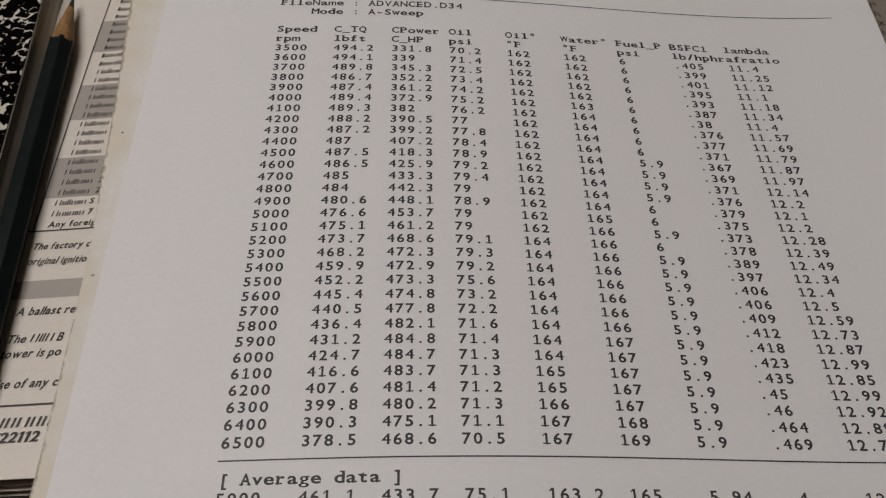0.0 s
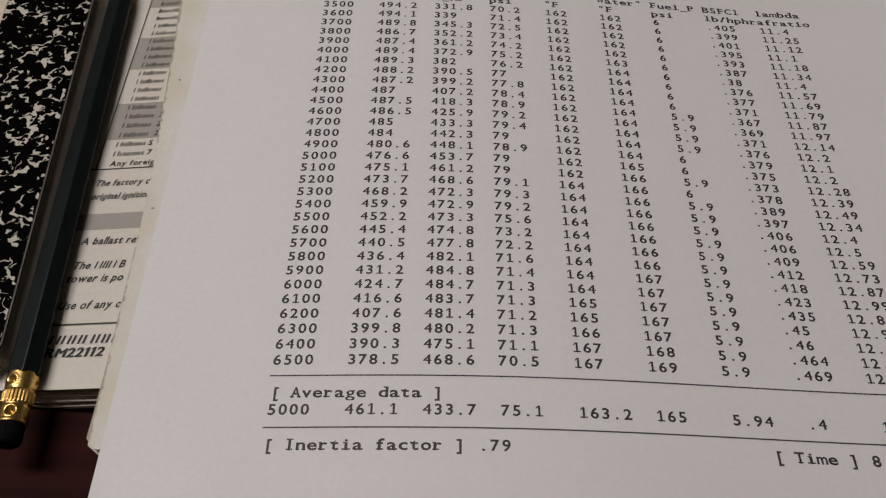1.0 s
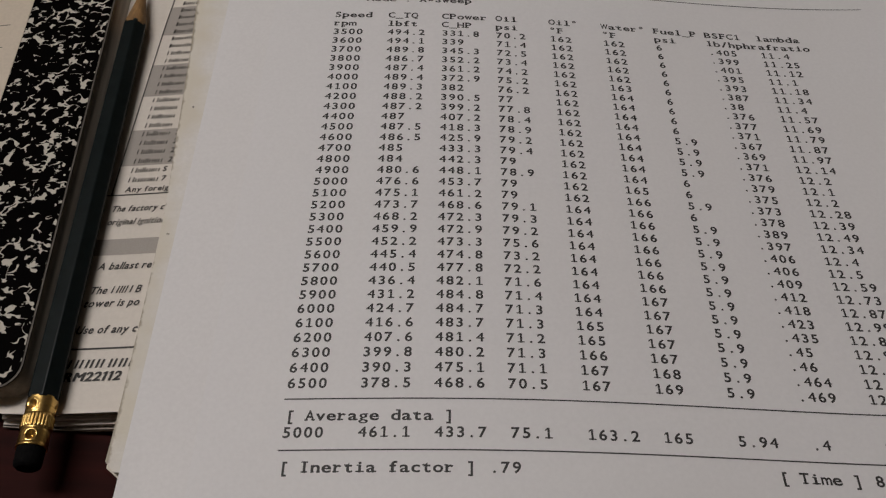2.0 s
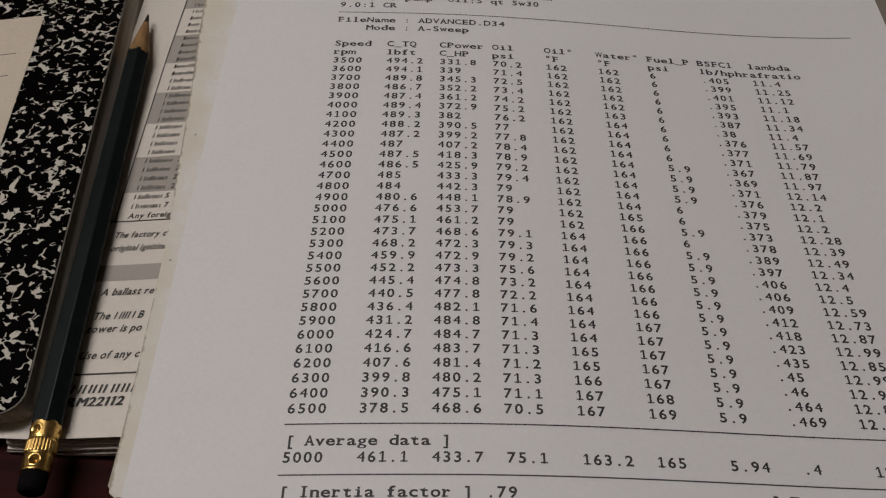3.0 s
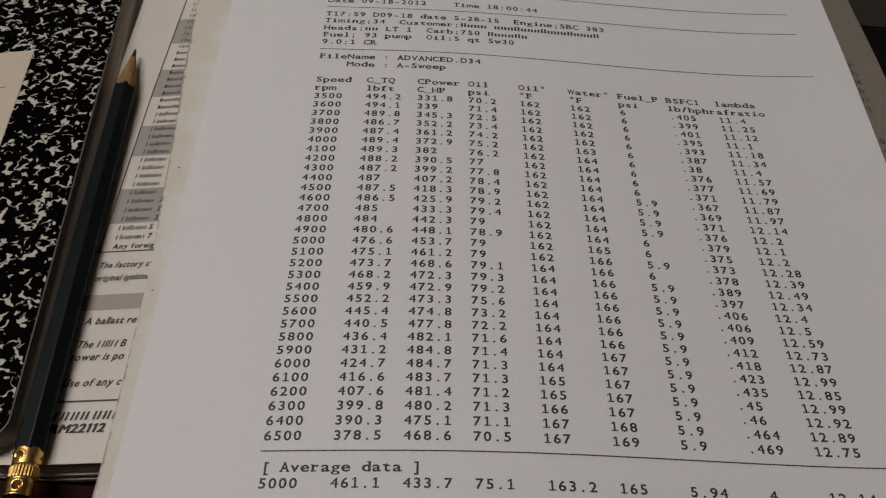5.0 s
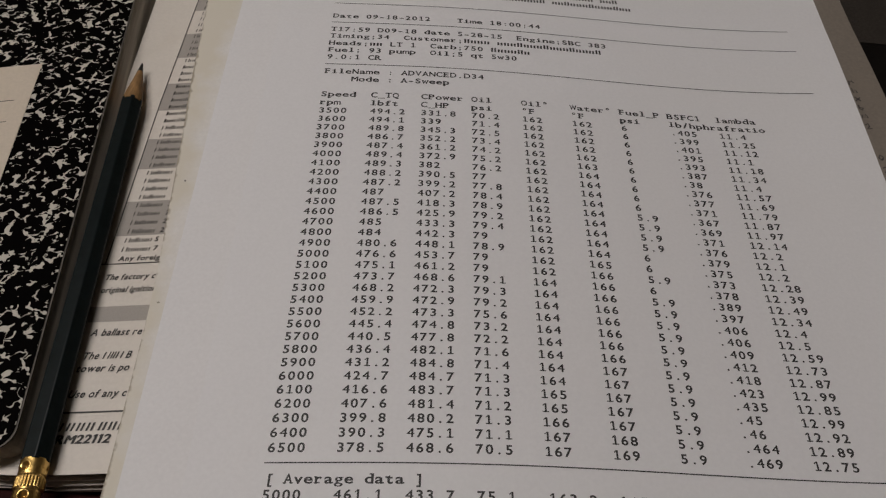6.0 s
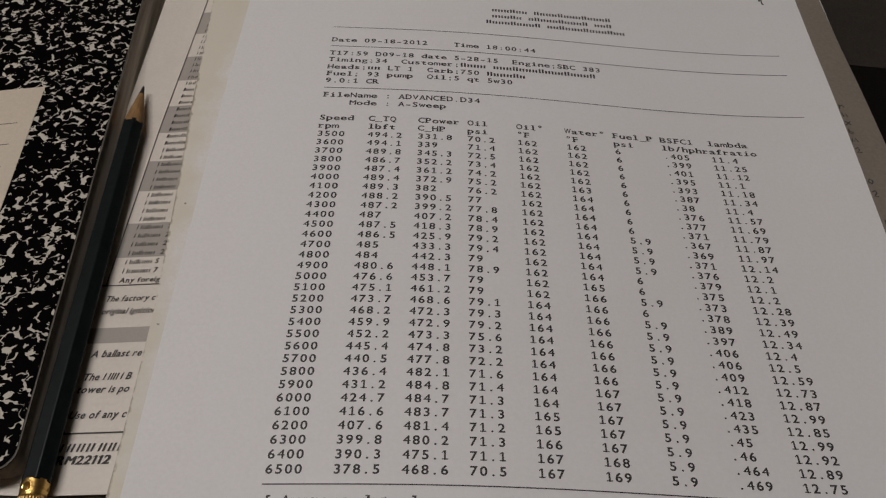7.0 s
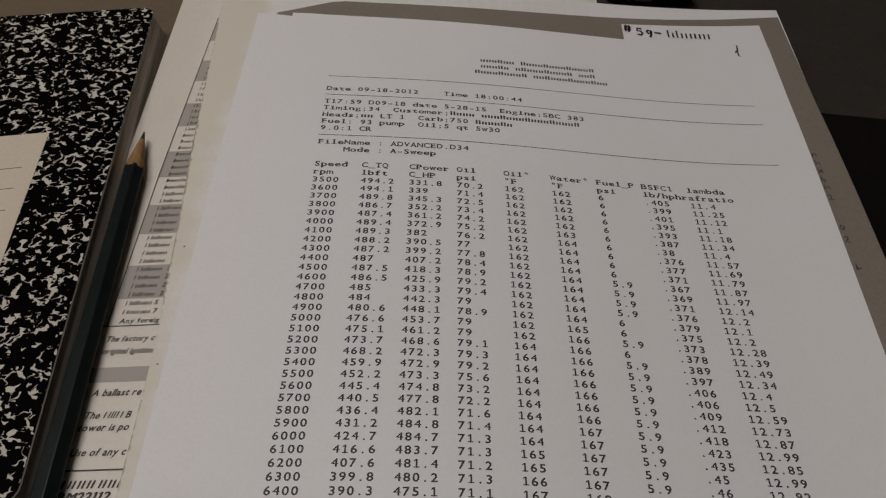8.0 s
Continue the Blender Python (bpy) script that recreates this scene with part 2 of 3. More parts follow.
def box_bm(x0, x1, y0, y1, z0, z1, bevel=0.0, segments=2):
    bm = bmesh.new()
    bmesh.ops.create_cube(bm, size=1.0, matrix=Matrix.Translation(((x0 + x1) / 2, (y0 + y1) / 2, (z0 + z1) / 2)) @ Matrix.Diagonal((x1 - x0, y1 - y0, z1 - z0, 1)))
    if bevel:
        bmesh.ops.bevel(bm, geom=bm.edges[:], offset=bevel, segments=segments, profile=0.6, affect="EDGES")
    return bm


def sheet_mesh(name, corners, height, mat, thick=0.00012, nx=40, ny=50, bow=None):
    """A thin sheet: corners bl, br, tr, tl in plan, height(x, y) its top."""
    (ax, ay), (bx, by), (cx, cy), (dx, dy) = corners
    top, n = [], (nx + 1) * (ny + 1)
    for j in range(ny + 1):
        for i in range(nx + 1):
            s, r = i / nx, j / ny
            x = (ax * (1 - s) + bx * s) * (1 - r) + (dx * (1 - s) + cx * s) * r
            y = (ay * (1 - s) + by * s) * (1 - r) + (dy * (1 - s) + cy * s) * r
            if bow:
                ox, oy = bow(s, r)
                x, y = x + ox, y + oy
            top.append((x, y, height(x, y)))
    verts = top + [(x, y, z - thick) for x, y, z in top]
    w = nx + 1
    faces = [(j * w + i, j * w + i + 1, (j + 1) * w + i + 1, (j + 1) * w + i) for j in range(ny) for i in range(nx)]
    faces += [tuple(n + k for k in reversed(f)) for f in faces]
    rim = [i for i in range(nx)] + [j * w + nx for j in range(ny)] + [ny * w + i for i in range(nx, 0, -1)] + [j * w for j in range(ny, 0, -1)]
    # the cut edges have corners of their own, so that the faces shade evenly up to the rim
    m, q = len(verts), len(rim)
    verts += [verts[a] for a in rim] + [verts[n + a] for a in rim]
    faces += [(m + k, m + q + k, m + q + (k + 1) % q, m + (k + 1) % q) for k in range(q)]
    me = mesh_of(name, verts, faces, mat)
    me.polygons.foreach_set("use_smooth", [k < 2 * nx * ny for k in range(len(me.polygons))])
    return me


# ---- the shape of the curled paper ----
PITCH, LINE = 0.00254, 0.004228
BASE = 0.027
CURL = (-1.4718, 2.7757, 2.1868, -1.9442, 0.6194, -0.0996, -0.2958, 0.0915, 0.2054, -0.0588, -0.0198, -0.5999, -0.4135, 0.0491, -0.0986, 0.2173, -0.0547)
POWERS = ((2, 0), (3, 0), (4, 0), (5, 0), (2, 1), (3, 1), (1, 1), (0, 2), (1, 2), (2, 2), (0, 3), (4, 1), (3, 2), (1, 3), (2, 3), (4, 2), (0, 4))


def curl(x, y):
    a, b = x / 0.16 - 0.5, (y + 0.07) / 0.1
    return sum(k * a ** i * b ** j for k, (i, j) in zip(CURL, POWERS)) * 0.01


def sheet_z(x, y):
    """Height of the printed page above the desk; it runs on straight past its written part."""
    xc, yc = min(max(x, -0.004), 0.186), min(max(y, -0.162), 0.058)
    z, h = curl(xc, yc), 0.001
    if x != xc:
        z += (curl(xc + h, yc) - curl(xc - h, yc)) / (2 * h) * (x - xc)
    if y != yc:
        z += 0.5 * (curl(xc, yc + h) - curl(xc, yc - h)) / (2 * h) * (y - yc)
    # faint lengthwise ripples in the margin
    ripple = 0.00009 * math.sin(430 * x + 6 * y) * min(1, max(0, (0.004 - x) / 0.012))
    return BASE + max(z, -0.0185) + ripple


def lie(x, y):
    """Where a place on the flat page comes to lie in plan once the page is curled."""
    n, h, total = 12, 0.0005, 0.0
    for k in range(n):
        u = 0.08 + (x - 0.08) * (k + 0.5) / n
        total += ((curl(u + h, y) - curl(u - h, y)) / (2 * h)) ** 2
    return x - 0.5 * total / n * (x - 0.08)


def magazine_z(x, y):
    """The magazine's open page rises gently towards its middle."""
    d = x + 0.062
    return BASE - 0.0205 + 0.20 * (math.sqrt(d * d + 0.00002) + d) / 2


# ---- lettering from the built-in font ----
def glyph_bank(chars, offset):
    """Filled outlines of the characters: vertices in em units and faces."""
    made = {}
    for ch in sorted(set(chars) - {" "}):
        cu = bpy.data.curves.new("glyph", "FONT")
        cu.body, cu.size, cu.resolution_u, cu.offset = ch, 1.0, 3, 0.0 if ch in "MW4g" else offset
        made[ch] = new("glyph", cu)
    deps = bpy.context.evaluated_depsgraph_get()
    bank = {}
    for ch, ob in made.items():
        me = ob.evaluated_get(deps).to_mesh()
        bank[ch] = (np.array([v.co[:2] for v in me.vertices]).reshape(-1, 2), [tuple(p.vertices) for p in me.polygons])
        ob.evaluated_get(deps).to_mesh_clear()
    for ob in made.values():
        data = ob.data
        bpy.data.objects.remove(ob)
        bpy.data.curves.remove(data)
    return bank


def emboldened(bank, chars, by):
    """Thickens the characters whose outlines cannot be widened, by a second strike beside the first."""
    for ch in chars:
        p, polys = bank[ch]
        n = len(p)
        bank[ch] = (np.vstack([p - np.array([by, 0.0]), p + np.array([by, 0.0])]), list(polys) + [tuple(n + i for i in f) for f in polys])
    return bank


BANK = glyph_bank("ABCDEFGHIJKLMNOPQRSTUVWXYZabcdefghijklmnopqrstuvwxyz0123456789.,;:/-_[]#\u00b0", 0.0215)
emboldened(BANK, "4g", 0.016)
emboldened(BANK, "MW", 0.028)
CAP = BANK["0"][0][:, 1].max()
# slab feet of the typewriter face: from, to (in cell widths from the middle), height (in figure heights)
FEET = {"1": [(-0.32, 0.36, 0)], "l": [(-0.38, 0.38, 0), (-0.3, 0, 1.0)], "i": [(-0.38, 0.38, 0), (-0.28, 0, 0.68)], "r": [(-0.44, 0.14, 0), (-0.44, -0.15, 0.7)],
        "f": [(-0.36, 0.26, 0)], "t": [(-0.42, -0.1, 0.7)], "p": [(-0.45, 0.0, -0.27), (-0.45, -0.2, 0.7)], "h": [(-0.45, -0.1, 0), (0.1, 0.45, 0), (-0.45, -0.2, 1.0)], "n": [(-0.42, -0.1, 0), (0.12, 0.45, 0)],
        "m": [(-0.5, -0.3, 0), (0.28, 0.5, 0)], "F": [(-0.48, 0.08, 0), (-0.48, -0.2, 1.0)], "P": [(-0.48, 0.08, 0), (-0.48, -0.2, 1.0)], "T": [(-0.25, 0.25, 0)], "H": [(-0.48, -0.12, 0), (0.12, 0.48, 0)],
        "a": [(0.28, 0.48, 0)], "B": [(-0.48, -0.2, 0), (-0.48, -0.2, 1.0)], "D": [(-0.48, -0.2, 0), (-0.48, -0.2, 1.0)], "E": [(-0.48, -0.2, 0), (-0.48, -0.2, 1.0)], "R": [(-0.48, -0.1, 0), (-0.48, -0.2, 1.0), (0.2, 0.5, 0)], "K": [(-0.48, -0.12, 0), (0.14, 0.5, 0)],
        "M": [(-0.5, -0.2, 0), (0.2, 0.5, 0)], "I": [(-0.3, 0.3, 0), (-0.3, 0.3, 1.0)], "A": [(-0.5, -0.15, 0), (0.15, 0.5, 0)], "d": [(0.25, 0.45, 0), (0.0, 0.25, 1.0)], "b": [(-0.45, -0.25, 1.0)], "u": [(0.25, 0.45, 0)], "k": [(-0.45, -0.1, 0)], "x": [(-0.4, -0.1, 0), (0.1, 0.4, 0)], "w": [(-0.5, -0.2, 0.7), (0.2, 0.5, 0.7)]}
WIDE = {"m": 0.99, "w": 0.99, "M": 0.97, "W": 0.99, "_": 1.0, "-": 0.62, ".": 0.25, ",": 0.26, ":": 0.24, ";": 0.26, "\u00b0": 0.52, "r": 0.70, "f": 0.70, "t": 0.68, "/": 0.74, "1": 0.20, "4": 0.80}
SHIFT = {"1": 0.02, "[": 0.2, "]": -0.12}
ZERO_W = float(np.ptp(BANK["0"][0][:, 0]))


def typed(cells, height_fn, lift, figure=0.00266, wide=0.77):
    """Typewriter characters: cells are (character or '#bar', column, line); two upright bars stand for a blotted character."""
    verts, faces = [], []

    def put(points, polys):
        base = len(verts)
        for x, y in points:
            px = lie(x, y)
            verts.append((px, y, height_fn(px, y) + lift))
        faces.extend(tuple(base + k for k in f) for f in polys)

    def bar(x0, x1, y0, y1):
        n = max(1, int((x1 - x0) / 0.0015))
        pts = [(x0 + (x1 - x0) * i / n, y) for y in (y0, y1) for i in range(n + 1)]
        put(pts, [(i, i + 1, n + 2 + i, n + 1 + i) for i in range(n)])

    for ch, col, line in cells:
        cx, y0 = (col + 0.5) * PITCH, -line * LINE - figure / 2
        if ch == "#bar":
            for off in (-0.24, 0.24):
                bar(cx + PITCH * (off - 0.145), cx + PITCH * (off + 0.145), y0 + figure * 0.02, y0 + figure * (0.70 if int(col) % 4 else 0.95))
            continue
        if ch == " ":
            continue
        p, polys = BANK[ch]
        lo, hi = p[:, 0].min(), p[:, 0].max()
        w = WIDE.get(ch, min(0.90, max(0.17, (hi - lo) / ZERO_W * (wide + 0.18 if ch.islower() else wide + 0.06 if ch.isalpha() else wide)))) * PITCH
        px = cx + ((p[:, 0] - lo) / (hi - lo) - 0.5) * w + PITCH * SHIFT.get(ch, 0)
        py = y0 + p[:, 1] / CAP * figure
        put(list(zip(px, py)), polys)
        if ch == "1":
            x1, y1, d = cx - PITCH * 0.03, y0 + figure, figure * 0.13
            put([(x1 - PITCH * 0.27, y1 - figure * 0.2 - d), (x1, y1 - d), (x1 + PITCH * 0.1, y1), (x1 - PITCH * 0.05, y1), (x1 - PITCH * 0.27, y1 - figure * 0.2)], [(0, 1, 2, 3, 4)])
        for a, c, h in FEET.get(ch, ()):
            t = figure * 0.06
            y = y0 + h * figure + (0 if h <= 0 else -2 * t)
            bar(cx + a * PITCH, cx + c * PITCH, y, y + 2 * t)
    return verts, faces


def printed(cells_text, col, line):
    """Cells of one string; what stands between the marks < and > is blotted out."""
    out, blot = [], False
    for ch in cells_text:
        if ch in "<>":
            blot = ch == "<"
            continue
        out.append(("#bar" if blot and ch != " " else ch, col, line))
        col += 1
    return out


def set_line(text, x, y, size, slant=0.0, squeeze=1.0, weight_gap=0.05, bold=0.0):
    """Proportional lettering in plan, starting at x on the base line y, with figures of that size."""
    verts, faces, blot = [], [], None
    k = size / CAP
    for ch in text:
        if ch == "<":
            blot = x
            continue
        if ch == ">":
            blot = None
            continue
        if ch == " ":
            x += size * 0.42 * squeeze
            continue
        p, polys = BANK[ch]
        lo, hi = p[:, 0].min(), p[:, 0].max()
        base = len(verts)
        if blot is not None:
            w = (hi - lo) * k * squeeze
            tall = 0.95 if ch in "ABCDEFGHIJKLMNOPQRSTUVWXYZbdfhklt" else 0.68
            thick = size * (0.155 + bold)
            for a0 in ((0.0,) if w < size * 0.3 else (0.06 * w, 0.94 * w - thick)):
                base = len(verts)
                verts += [(x + a0 + a * thick + slant * b * size, y + b * size) for a, b in ((0, 0.0), (1, 0.0), (1, tall), (0, tall))]
                faces.append((base, base + 1, base + 2, base + 3))
        else:
            if ch == "1":
                x += size * 0.14 * squeeze
            verts += [(x + (a - lo) * k * squeeze + slant * b * k, y + b * k) for a, b in p]
            faces += [tuple(base + i for i in f) for f in polys]
            if bold:
                base = len(verts)
                verts += [(x + bold * size + (a - lo) * k * squeeze + slant * b * k, y + b * k) for a, b in p]
                faces += [tuple(base + i for i in f) for f in polys]
            if ch == "1":
                base = len(verts)
                verts += [(x + a * size + slant * b * size, y + b * size) for a, b in ((-0.16, 0.72), (0.02, 0.80), (0.02, 0.97), (-0.16, 0.84))]
                faces.append((base, base + 1, base + 2, base + 3))
                x += size * 0.10 * squeeze
        x += ((hi - lo) * k + size * weight_gap * 2.4) * squeeze
    return verts, faces


# ---- the room that closes the place ----
def slab(name, x0, x1, y0, y1, z0, z1, mat, label, category):
    ob = new(name, bpy.data.meshes.new(name))
    bm = box_bm(x0, x1, y0, y1, z0, z1)
    bm.to_mesh(ob.data)
    bm.free()
    ob.data.materials.append(mat)
    return tagged(ob, label, category, kind="structure")


slab("floor", -2.6, 2.6, -2.6, 2.6, -0.80, -0.74, FLOOR, "brown carpeted floor under the desk", "floor")
slab("ceiling", -2.6, 2.6, -2.6, 2.6, 1.70, 1.76, CEILING, "plain white painted ceiling", "ceiling")
slab("wall_north", -2.6, 2.6, 2.5, 2.6, -0.74, 1.70, WALL, "plain beige painted wall", "wall")
slab("wall_south", -2.6, 2.6, -2.6, -2.5, -0.74, 1.70, WALL, "plain beige painted wall", "wall")
slab("wall_east", 2.5, 2.6, -2.5, 2.5, -0.74, 1.70, WALL, "plain beige painted wall", "wall")
slab("wall_west", -2.6, -2.5, -2.5, 2.5, -0.74, 1.70, WALL, "plain beige painted wall", "wall")

lamp = thing("ceiling_lamp", "long white fluorescent ceiling lamp, switched on", "ceiling lamp", (LAMP[0], LAMP[1], 1.64, 0, 0, 0))
part("lamp_housing", box_bm(-0.62, 0.62, -0.17, 0.17, 0.02, 0.06, 0.004), LAMP_FRAME, lamp)
part("diffuser", box_bm(-0.58, 0.58, -0.145, 0.145, 0.004, 0.02, 0.003), DIFFUSER, lamp)

# ---- the desk ----
desk = thing("desk", "dark red mahogany desk with a polished top", "desk")
part("desk_top", box_bm(-0.75, 0.75, -0.36, 0.50, -0.030, 0.0, 0.003), DESK, desk)
for lx in (-0.70, 0.64):
    for ly in (-0.32, 0.40):
        part("leg", box_bm(lx, lx + 0.06, ly, ly + 0.06, -0.74, -0.030, 0.003), DESK, desk)

folder = thing("manila_folder", "tan manila folder lying flat under the notebook and magazine", "folder")
part("front_cover", box_bm(-0.42, -0.055, 0.02, 0.33, 0.0012, 0.0018, 0.0002), MANILA, folder)
part("back_cover", box_bm(-0.42, -0.055, 0.015, 0.34, 0.0, 0.0008, 0.0002), MANILA, folder)

# ---- the magazine, open page up ----
MAG = (-0.0715, 0.125, -0.1405, 0.150)
magazine = thing("magazine", "thick open catalogue with a printed grey-striped table", "magazine")
part("page", sheet_mesh("page", ((MAG[0], MAG[2]), (MAG[1], MAG[2]), (MAG[1], MAG[3]), (MAG[0] - 0.0055, MAG[3])), lambda x, y: min(magazine_z(x, y), sheet_z(x, y) - 0.004) if x > -0.03 else magazine_z(x, y), MAG_PAPER, nx=130, ny=30), MAG_PAPER, magazine)
# some leaves are dark: shade between the page edges, put into their colour
for k in range(9):
    dz, inset = 0.0004 + k * 0.0009, random.uniform(-0.0012, 0.0022) + (0.0024 if k < 5 else 0.0004 * k)
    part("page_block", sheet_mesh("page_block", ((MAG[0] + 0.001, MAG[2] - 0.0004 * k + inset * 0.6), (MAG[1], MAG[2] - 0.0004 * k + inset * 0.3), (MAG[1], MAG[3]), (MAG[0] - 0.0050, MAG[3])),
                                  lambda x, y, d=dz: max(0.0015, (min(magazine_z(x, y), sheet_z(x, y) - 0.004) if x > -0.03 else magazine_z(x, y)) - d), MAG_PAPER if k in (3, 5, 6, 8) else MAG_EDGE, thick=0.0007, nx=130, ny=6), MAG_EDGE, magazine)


def on_magazine(name, verts, faces, mat, label="", lift=0.00014):
    return part(name, mesh_of(name, [(x, y, magazine_z(x, y) + lift) for x, y in verts], faces, mat), mat, magazine, label)


def strip(x0, x1, y0, y1, n=12):
    return [(x0 + (x1 - x0) * i / n, y) for y in (y0, y1) for i in range(n + 1)], [(i, i + 1, n + 2 + i, n + 1 + i) for i in range(n)]


TABLE_X, TABLE_END = -0.0596, -0.0702
ROW = 0.003787


def table_x(y):
    """The table's left rule leans to the right in its upper half, where the page bends."""
    return TABLE_X + 0.0023 * max(0.0, (y - 0.005) / 0.105)


def leaning(y0, y1, left, right, n=12):
    """A strip between two heights, from left to right of the table's rule or to a fixed place."""
    pts = []
    for y in (y0, y1):
        a, b = table_x(y) + left, right if right < -0.02 else table_x(y) + right
        pts += [(a + (b - a) * i / n, y) for i in range(n + 1)]
    return pts, [(i, i + 1, n + 2 + i, n + 1 + i) for i in range(n)]


row_y = [-0.0682 + ROW * k + 0.000070 * max(0, k - 20) for k in range(48)]
for a, b in ((3, 7), (11, 15), (19, 23), (27, 31), (35, 39), (43, 47)):
    on_magazine("grey_band", *leaning(row_y[a] - 0.0018, row_y[b - 1] + 0.0019, 0.0, -0.030), MAG_GREY, "printed mid-grey band", 0.00006)
vs, fs = [], []
for k in range(13):
    y = TABLE_END + (0.1135 - TABLE_END) * k / 12
    vs += [(table_x(y) - 0.00018, y), (table_x(y) + 0.00018, y)]
    if k:
        fs.append((2 * k - 2, 2 * k - 1, 2 * k + 1, 2 * k))
on_magazine("printed_rule", vs, fs, MAG_INK)
on_magazine("printed_rule", *strip(TABLE_X - 0.002, -0.030, TABLE_END - 0.0002, TABLE_END + 0.0002), MAG_INK)
on_magazine("ink_speck", *strip(table_x(0.117) + 0.0002, table_x(0.117) + 0.0009, 0.1170, 0.1178, 2), MAG_INK)
WORDS = ["Any foreign", "<Moroso> 7", "<Mallory> S"] + ["<Mallory>  2"] * 4 + ["<Mallory>"] * 10 + ["<Jacobsen>"] * 9 + ["<Holley c>"] * 13
for y, word in zip(row_y, WORDS):
    on_magazine("text_line", *set_line(word, table_x(y) + 0.0036, y - 0.0009, 0.0020, 0.1, 0.95), MAG_INK)
for y, word in ((-0.0755, "The factory c"), (-0.0804, "original ignition")):
    on_magazine("text_line", *set_line(word, -0.0583, y - 0.0010, 0.0022, 0.22, 0.80), MAG_INK)
on_magazine("grey_band", *strip(-0.072, -0.028, -0.0922, -0.0866), MAG_GREY, "printed mid-grey band", 0.00006)
for x, y, word in ((-0.0570, -0.0961, "A ballast re"), (-0.0572, -0.1041, "The <MSD> B"), (-0.0578, -0.1083, "tower is po"), (-0.0576, -0.1166, "Use of any c")):
    on_magazine("text_line", *set_line(word, x, y - 0.0011, 0.0024, 0.22, 0.86), MAG_INK)
on_magazine("printed_rule", *strip(-0.075, -0.028, -0.1226, -0.1221), MAG_INK)
for y, word in ((-0.1268, "<AUTOTRONIC>"), (-0.1305, "RM22112")):
    on_magazine("text_line", *set_line(word, -0.0572, y - 0.0012, 0.0026, 0.2, 1.06, bold=0.07), MAG_INK, "bold printed lettering")

# ---- the yellowed booklet on the magazine ----
def corner_round(d, r=0.005):
    return r - math.sqrt(max(0.0, r * r - (r - d) ** 2)) if d < r else 0.0


def booklet_edge(y):
    d = y + 0.08
    return -0.0388 - 0.08 * (math.sqrt(d * d + 0.0025) + d) / 2


booklet = thing("old_booklet", "old booklet with yellowed, stained and worn page edges", "booklet")
for k in range(7):
    drop, off = 0.0010 + 0.0011 * k, random.uniform(-0.0005, 0.0009) + 0.0002 * k if k else -0.0002
    yb = -0.1575 + random.uniform(-0.001, 0.0015)
    part("page", sheet_mesh("page", ((0, yb), (0.12, yb), (0.12, 0.135), (0, 0.135)),
                            lambda x, y, d=drop: max(magazine_z(x, y) + 0.0004 + (0.0087 - d) * 0.05 if x < -0.03 else 0.004, sheet_z(x, y) - d), YELLOWED if k else EDGE_STAINED, thick=0.0004, nx=50, ny=110,
                            bow=lambda s, r, q=k, y0=yb, o=off: ((1 - s) * (booklet_edge(y0 + (0.135 - y0) * r) + o) + 0.0004 * (1 - s) ** 8 * math.sin(9 * r + q) + 0.00012 * (1 - s) ** 8 * math.sin(31 * r + 2 * q) - (0.0, 0.0005, 0.0008, 0.0012, 0.0006, 0.0002, 0.0)[q] * (1 - s) * min(1, max(0, (0.26 - r) / 0.14)) + (1 - s) ** 2 * corner_round(r * 0.29, 0.0035 if q else 0.0025), 0)), YELLOWED, booklet)

# ---- paper stack, grey sheet and the white sheets under the printed page ----
stack = thing("paper_stack", "thick stack of white office paper under the printout", "paper stack")
for k in range(9):
    x1, y1 = 0.200 + random.uniform(-0.003, 0.002), 0.118 + random.uniform(-0.004, 0.003)
    part("sheet", box_bm(0.128, x1, -0.178 + random.uniform(-0.003, 0.003), y1, 0.002 + 0.0022 * k, 0.002 + 0.0022 * k + 0.0021, 0.0002, 1), PAPER_UNDER, stack)

under = thing("white_sheet", "plain white sheet sticking out beneath the grey sheet", "paper")
part("sheet", sheet_mesh("sheet", ((0.0, -0.17), (0.2013, -0.17), (0.2136, 0.1368), (0.0, 0.1300)), lambda x, y: sheet_z(x, y) - 0.0010, PAPER_UNDER), PAPER_UNDER, under)
grey = thing("grey_sheet", "dark grey sheet with pencil writing along its edge", "paper")
part("sheet", sheet_mesh("sheet", ((-0.028, -0.16), (0.2045, -0.16), (0.2125, 0.1300), (-0.028, 0.1160)), lambda x, y: sheet_z(x, y) - 0.0008, GREY_PAPER,
                         bow=lambda s, r: (0, -0.0115 * r ** 6 * max(0, 1 - s / 0.11) - 0.004 * r ** 6 * math.sin(math.pi * min(1, max(0, (s - 0.11) / 0.89))))), GREY_PAPER, grey)
second = thing("second_sheet", "white printer sheet lying askew under the printout", "paper")
part("sheet", sheet_mesh("sheet", ((-0.0354, -0.186), (0.170, -0.186), (0.170, 0.085), (-0.0364, 0.1030)), lambda x, y: sheet_z(x, y) - 0.0004, PAPER_UNDER, nx=100), PAPER_UNDER, second)

# ---- the printed page ----
page = thing("printout", "white printed page with a typewritten table of numbers", "paper")
part("sheet", sheet_mesh("sheet", ((-0.0190, -0.177), (0.1890, -0.177), (0.2003, 0.1010), (-0.0208, 0.1040)), sheet_z, PAPER, nx=110, ny=80), PAPER, page)
slip = thing("paper_slip", "white paper slip with a handwritten number", "paper")
part("slip", sheet_mesh("slip", ((0.1322, 0.092), (0.2000, 0.092), (0.2009, 0.1212), (0.1330, 0.1156)), lambda x, y: sheet_z(x, y) - 0.00025, PAPER, nx=12, ny=6), PAPER, slip)


